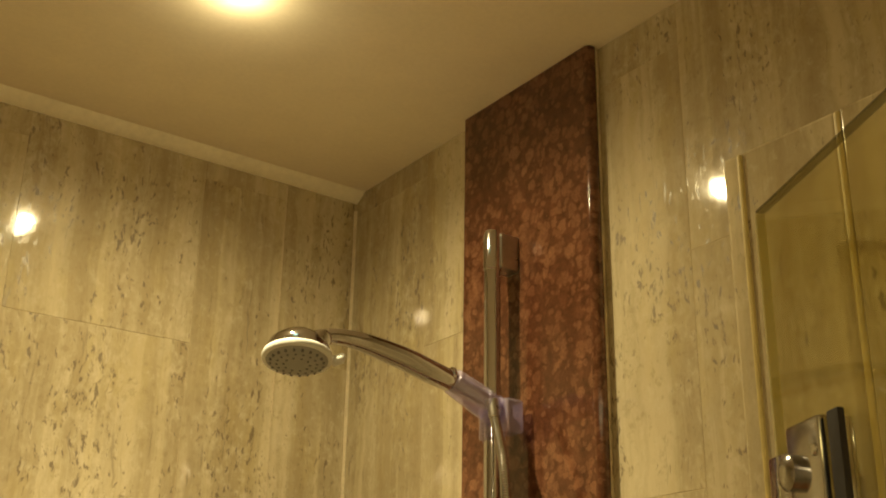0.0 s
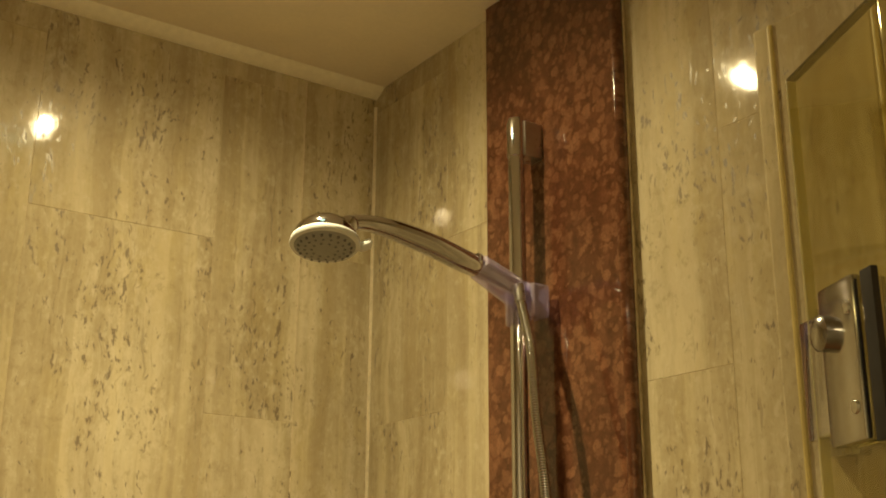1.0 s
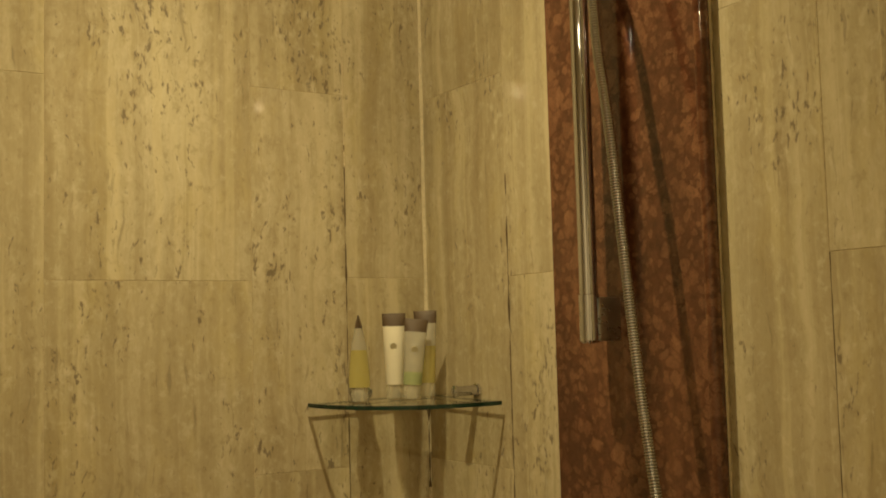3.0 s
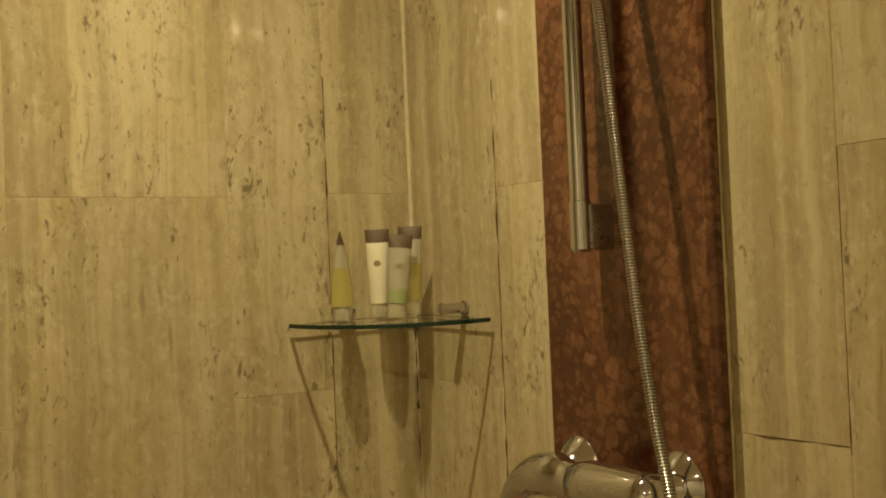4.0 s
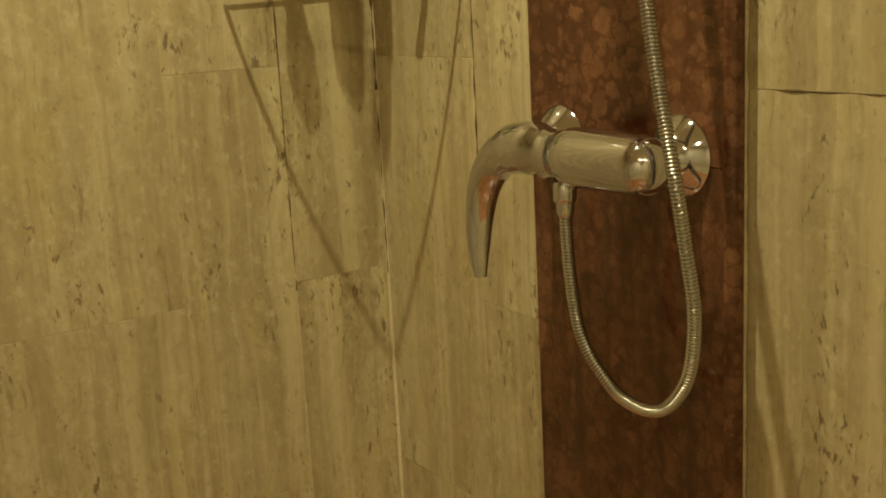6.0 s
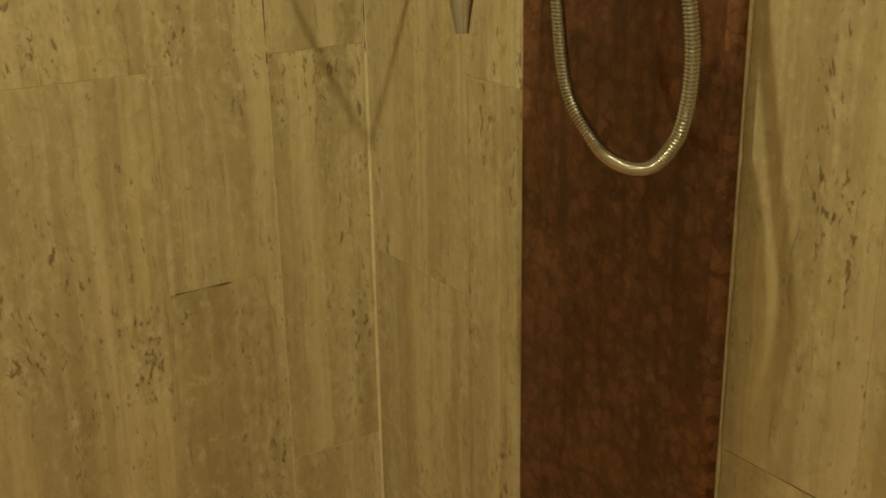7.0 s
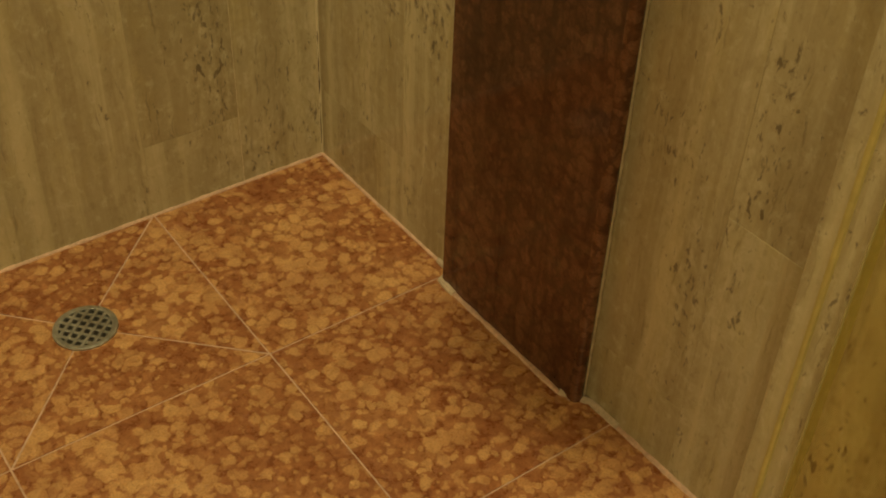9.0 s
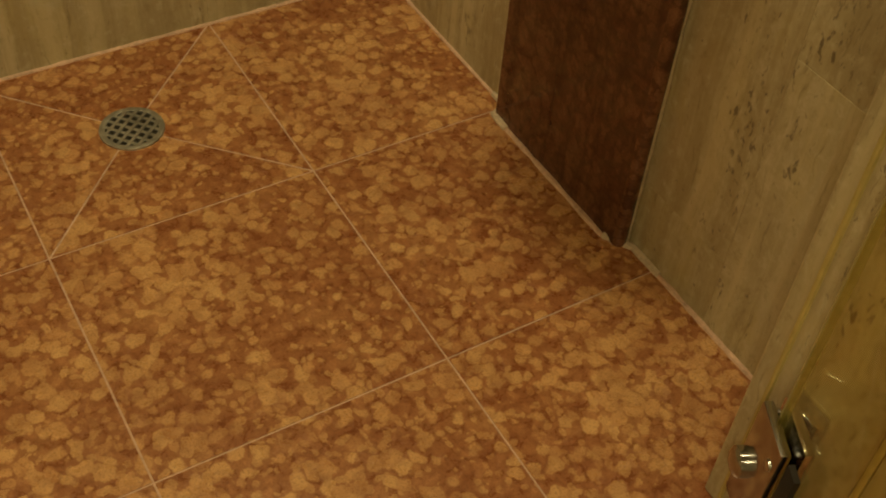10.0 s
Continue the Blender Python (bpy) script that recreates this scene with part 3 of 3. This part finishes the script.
for fy in (-0.521, -0.368):
    part("flange", turned([(0.001, 0.034), (-0.002, 0.0342), (-0.005, 0.0320), (-0.013, 0.0225), (-0.018, 0.0175), (-0.022, 0.0160), (-0.024, 0.013)], at_mixer(SX, fy, MZ - 0.002), (1, 0, 0), 36), CHROME, mixer)
    part("union", turned([(0, 0.0125), (0.002, 0.0145), (0.030, 0.0145), (0.034, 0.012)], at_mixer(SX - 0.060, fy, MZ), (1, 0, 0), 6), CHROME, mixer)
part("outlet", turned([(0, 0.009), (0.002, 0.0102), (0.016, 0.0102), (0.018, 0.0088)], at_mixer(MX, -0.450, MZ - 0.022), (0, 0, -1), 20), CHROME, mixer)

# ---- corner shelf with tubes ----
SZ, SR = 1.209, 0.190
shelf = thing("corner_shelf", "clear glass corner shelf with a green edge", "shelf", (0, 0, SZ + 0.005))
SAG = radians(2.4)             # the shelf hangs a little towards its front
shelf.rotation_euler = Matrix.Rotation(SAG, 3, Vector((1, -1, 0))).to_euler()
arc = [(-SR * math.sin(a), -SR * math.cos(a)) for a in (math.pi / 2 * k / 24 for k in range(25))]
outline = [(-0.0085, -0.0085)] + [(min(x, -0.0085), min(y, -0.0085)) for x, y in arc]
part("pane", extrude_outline(outline, -0.0025, 0.0025, 0.0006), SHELF_GLASS, shelf, smooth=False)
bm = bmesh.new()
inner = [(min(x, -0.0075) * 0.985, min(y, -0.0075) * 0.985) for x, y in arc]
outer = [(min(x, -0.0075) * 1.006, min(y, -0.0075) * 1.006) for x, y in arc]
loops = [[bm.verts.new((x, y, z)) for x, y in ring] for ring, z in ((outer, -0.0026), (outer, 0.0026), (inner, 0.0026), (inner, -0.0026))]
for q in range(4):
    for k in range(24):
        bm.faces.new((loops[q][k], loops[q][k + 1], loops[(q + 1) % 4][k + 1], loops[(q + 1) % 4][k]))
bm.faces.new([l[0] for l in loops]), bm.faces.new([l[-1] for l in loops][::-1])
bmesh.ops.recalc_face_normals(bm, faces=bm.faces[:])
part("front_edge", bm, GREEN_EDGE, shelf, "dark green polished glass edge")
for lo, hi in (((-SR, -0.0090, -0.0012), (-0.0090, -0.0075, 0.0012)), ((-0.0090, -SR, -0.0012), (-0.0075, -0.0090, 0.0012))):
    part("side_edge", box(lo, hi), GREEN_EDGE, shelf)
for start, axis in (((-0.118, 0.0, 0.0125), (0, -1, 0)), ((0.0, -0.126, 0.0125), (-1, 0, 0))):
    part("shelf_clip", turned([(0, 0.0085), (0.004, 0.0085), (0.0045, 0.0066), (0.033, 0.0066), (0.0335, 0.0080), (0.037, 0.0080), (0.038, 0.006)], start, axis, 18), CHROME, shelf, "small chrome glass clip")


def toiletry_tube(x, y, turn, height, lean, upper, lower, label, fill, r=0.0122, flare=0.30, flatten=3.0, tilt=0):
    """A small upright tube on its cap, flattened to a brown sealed end."""
    t = thing("toiletry_tube", label, "toiletry tube", (x, y, SZ + 0.0079 + math.tan(SAG) * (x + y) * 0.7071), "tubes on the corner shelf")
    t.rotation_euler = (radians(lean), radians(tilt), radians(turn))
    cap = 0.019
    h = height

    def ring(z):
        f = max(0.0, (z - cap) / (h - cap))
        return r * (1 + flare * f), r * (1 - f ** flatten) + 0.0010

    def tube(z0, z1, sides=24, steps=8):
        b, rings = bmesh.new(), []
        for k in range(steps + 1):
            z = z0 + (z1 - z0) * k / steps
            rx, ry = ring(z)
            rings.append([b.verts.new((rx * math.cos(a), ry * math.sin(a), z)) for a in (2 * math.pi * q / sides for q in range(sides))])
        for p0, p1 in zip(rings, rings[1:]):
            for q in range(sides):
                b.faces.new((p0[q], p0[(q + 1) % sides], p1[(q + 1) % sides], p1[q]))
        b.faces.new(rings[0][::-1]), b.faces.new(rings[-1])
        return b

    part("cap", turned([(0, 0.0105), (0.001, 0.0115), (cap - 0.002, 0.0118), (cap, 0.0105)], (0, 0, 0), (0, 0, 1), 24), CAP, t, "hazy clear screw cap")
    z1, z2 = cap + fill * (h - 0.017 - cap), h - 0.017
    part("gel", tube(cap, z1), lower, t)
    part("sleeve", tube(z1, z2), upper, t)
    part("seal", tube(z2, h), BROWN, t, "dark brown crimped end")
    zb = cap + 0.66 * (z2 - cap)
    part("emblem", turned([(0, 0.0045), (-0.0006, 0.0043)], (-0.001, -ring(zb)[1] - 0.0002, zb), (0, 1, 0.17), 16), MARK, t, "small plain round mark")
    return t


toiletry_tube(-0.137, -0.052, 62, 0.113, 0, HAZE, YELLOW, "slim tube of yellow gel with brown end", 0.63, 0.0132, 0.14, 2.0)
toiletry_tube(-0.080, -0.046, -30, 0.1135, 3, CREAM, CREAM, "cream white toiletry tube with brown end", 0.5)
toiletry_tube(-0.075, -0.080, -24, 0.106, -2, HAZE, GREEN_GEL, "hazy toiletry tube with pale green gel, leaning", 0.24, tilt=5)
toiletry_tube(-0.041, -0.063, -40, 0.1155, 0, HAZE, YELLOW, "tube of yellow gel with brown end", 0.62)

# ---- floor drain ----
DC = (-0.424, -0.156)
DZ = -0.0025
DS = 1.12
drain = thing("floor_drain", "round grey steel drain grate in the marble floor", "drain", (*DC, DZ))
drain.scale = (DS, DS, 1)
part("ring", turned([(0.0, 0.0275), (0.0042, 0.0278), (0.0048, 0.031), (0.0042, 0.034), (0.0, 0.0345)], (0, 0, 0), (0, 0, 1), 40), GRATE, drain)
# flat dark disc in place of the shade down the drain
part("sump_shade", turned([(0.0, 0.0284), (0.0006, 0.0285)], (0, 0, 0.0017), (0, 0, 1), 24), DARK, drain)
for ang in (40, 130):
    for k in range(-2, 3):
        off = k * 0.0098
        half = math.sqrt(max(0, 0.029 ** 2 - off ** 2))
        d, s = Vector((math.cos(radians(ang)), math.sin(radians(ang)), 0)), Vector((-math.sin(radians(ang)), math.cos(radians(ang)), 0))
        b = box((-half, -0.0019, 0.0024), (half, 0.0019, 0.0044 if ang == 40 else 0.0042), 0.0005, 1)
        b.transform(Matrix.Translation(s * off) @ Matrix.Rotation(radians(ang), 4, "Z"))
        part("grate_bar", b, GRATE, drain, smooth=False)

# ---- jamb, casing and glass door ----
NX = -0.128            # face of the stone nib that carries the door
jamb = tagged(finish("jamb", box((NX, -0.9835, 0.0), (0.004, -0.864, 1.875), 0.003), TRAVERTINE), "projecting travertine jamb at the shower entrance", "door jamb", kind="structure")
for name, y0, y1 in (("trim_jamb", -0.8865, -0.8815), ("trim_jamb_outer", -0.9905, -0.984)):
    tagged(finish(name, box((NX - 0.003, y0, 0), (NX + 0.012, y1, 1.873), 0.0025), SEALANT), "yellowed edge bead on the shower jamb", "trim", kind="structure")
tagged(finish("casing", box((NX - 0.0025, -1.34, 0), (0.004, -0.991, 1.874), 0.002), TRAVERTINE), "travertine casing beside the jamb", "trim", kind="structure")

DIR = Vector((-0.447, -0.894, 0)).normalized()
NRM = Vector((-DIR.y, DIR.x, 0))
HINGE = Vector((-0.155, -0.918, 0))
door = thing("glass_door", "open clear glass shower door on chrome hinges", "glass door", HINGE)


def slab(a0, a1, n0, n1, z0, z1, bevel=0.0008):
    """A box along the door: a along it, n across it."""
    b = box((a0, n0, z0), (a1, n1, z1), bevel, 2)
    b.transform(Matrix(((DIR.x, NRM.x, 0, 0), (DIR.y, NRM.y, 0, 0), (0, 0, 1, 0), (0, 0, 0, 1))))
    return b


pane = part("pane", slab(0.006, 0.60, -0.004, 0.004, 0.012, 1.795), GLASS, door, smooth=False)
part("top_edge", slab(0.006, 0.60, -0.0042, 0.0042, 1.7952, 1.7972, 0.0003), EDGE_DARK, door, "dark polished top edge of the glass")
part("side_edge", slab(0.0035, 0.0058, -0.0042, 0.0042, 0.125, 1.795, 0.0003), EDGE_PALE, door, "pale polished upright edge of the glass")
for hz, hh, h0, thick, up in ((1.490, 0.116, 0.042, 0.014, 0.70), (0.090, 0.121, -0.010, 0.014, 0.44)):
    hinge = part("hinge", slab(h0, h0 + 0.052, -thick, -0.0045, hz, hz + hh, 0.003), HINGE_STEEL, door, "polished steel glass hinge")
    # near-black strip that paints the shade at the hinge plate's end
    part("hinge_end_shade", slab(h0 + 0.058, h0 + 0.074, -0.010, -0.0046, hz - 0.002, hz + hh), DARK, hinge, "dark strip standing in for shade at the hinge end")
    part("back_leaf", slab(h0, h0 + 0.052, 0.0045, 0.014, hz, hz + hh, 0.003), CHROME, hinge)
    part("wall_leaf", box((0.010, -0.026, hz), (0.026, 0.010, hz + hh), 0.003), CHROME, hinge)
    part("arm", slab(-0.012, h0 + 0.004, -0.004, 0.004, hz + 0.012, hz + hh - 0.012, 0.002), CHROME, hinge)
    c = DIR * (h0 + 0.012) - NRM * thick + Vector((0, 0, hz + hh * up))
    part("knob", turned([(0, 0.0135), (0.007, 0.0135), (0.010, 0.010), (0.011, 0.004)], c, -NRM, 20), HINGE_STEEL, hinge)
    for z in (0.2, 0.8):
        c = DIR * (h0 + 0.043) - NRM * thick + Vector((0, 0, hz + hh * z))
        part("screw", turned([(0, 0.005), (0.0018, 0.0045), (0.002, 0.002)], c, -NRM, 16), STEEL, hinge)

# ---- stone panels, pieces of the walls and floor ----
def panel(parent, lo, hi, mat, name="panel", bevel=0.0003):
    ob = finish(name, box(lo, hi, bevel, 1), mat)
    ob.parent = parent
    return ob


G = 0.0003
north_cols = ((0.0, -0.127, 1.377), (-0.127, -0.264, 1.629), (-0.264, -0.526, 1.372), (-0.526, -0.80, 1.619), (-0.80, -1.08, 1.374), (-1.08, -1.36, 1.625), (-1.36, -1.64, 1.374), (-1.64, -2.1, 1.625))
east_cols = ((0.0, -0.203, 1.125), (-0.203, -0.329, 1.368), (-0.570, -0.706, 1.614), (-0.706, -0.985, 1.360), (-0.985, -1.26, 1.614), (-1.26, -1.54, 1.36), (-1.54, -1.82, 1.614), (-1.82, -2.1, 1.36), (-2.1, -2.4, 1.614), (-2.4, -2.7, 1.36), (-2.7, -3.1, 1.614))
rng = random.Random(4)
for cols, parent, north in ((north_cols, wall_north, True), (east_cols, wall_east, False)):
    for a, b, z in cols:
        cuts = sorted(c for c in (z - 1.521 + 0.507 * k for k in range(-1, 6)) if 0.02 < c < CEIL - 0.02)
        cuts = [0.0] + cuts + [CEIL]
        for z0, z1 in zip(cuts, cuts[1:]):
            lift = rng.uniform(0, 0.0003)
            if north:
                panel(parent, (b + G, -lift, z0 + G), (a - G, P + 0.001, z1 - G), TRAVERTINE)
            else:
                panel(parent, (-lift, b + G, z0 + G), (P + 0.001, a - G, z1 - G), TRAVERTINE)
for z0, z1, stone in ((0.0, 1.045, MARBLE_LOW), (1.045, CEIL, MARBLE)):
    b = box((SX, STRIP[0], z0 + 0.0003), (P, STRIP[1], z1 - 0.0003), 0.0006, 1)
    ob = finish("marble_panel", b, stone)
    ob.parent = wall_east
# rounded outer edge of the strip
tagged(finish("trim_strip_edge", sweep([(SX + 0.0085, STRIP[0], 0.001), (SX + 0.0085, STRIP[0], 1.045), (SX + 0.0085, STRIP[0], CEIL - 0.001)], [0.0088] * 3, 20), MARBLE, True), "rounded edge of the red marble strip", "trim", kind="structure")

# floor tiles: square grid, with the drain's tile cut along its diagonals
FX, FY, T = -0.264, -0.3155, 0.3075


def tile(outline):
    outside = max(x for x, y in outline) < -1.18 or max(y for x, y in outline) < -1.54     # unseen floor beyond the shower, pale stone added to bounce light upwards
    ob = finish("tile", extrude_outline(outline, -0.012, 0.0), TRAVERTINE if outside else FLOOR_MARBLE)
    ob.parent = floor
    return ob


J = 0.0011
xs = [0.0] + [FX - T * k for k in range(0, 7)]
ys = [0.0] + [FY - T * k for k in range(0, 10)]
for i, (x1, x0) in enumerate(zip(xs, xs[1:])):
    for j, (y1, y0) in enumerate(zip(ys, ys[1:])):
        a, b, c, d = x0 + J, x1 - J, y0 + J, y1 - J
        if x0 < DC[0] < x1 and y0 < DC[1] < y1:
            r, corners = 0.0345 * DS, [(a, c), (b, c), (b, d), (a, d)]
            for k in range(4):
                p, q = Vector(corners[k]), Vector(corners[(k + 1) % 4])
                dp, dq = (p - Vector(DC)).normalized(), (q - Vector(DC)).normalized()
                inset = (q - p).normalized() * 0.0020
                curve = []
                for w in range(7):
                    v = dq.slerp(dp, 0.018 + 0.964 * w / 6) * r + Vector(DC)
                    curve.append((v.x, v.y))
                shape = [p + inset, q - inset]
                tile([tuple(v) for v in shape] + curve)
        elif i == 0 and y0 < STRIP[0] < y1:
            tile([(a, c), (b, c), (b, STRIP[0] - 0.001), (SX - 0.001, STRIP[0] - 0.001), (SX - 0.001, d), (a, d)])
        else:
            tile([(a, c), (b, c), (b, d), (a, d)])
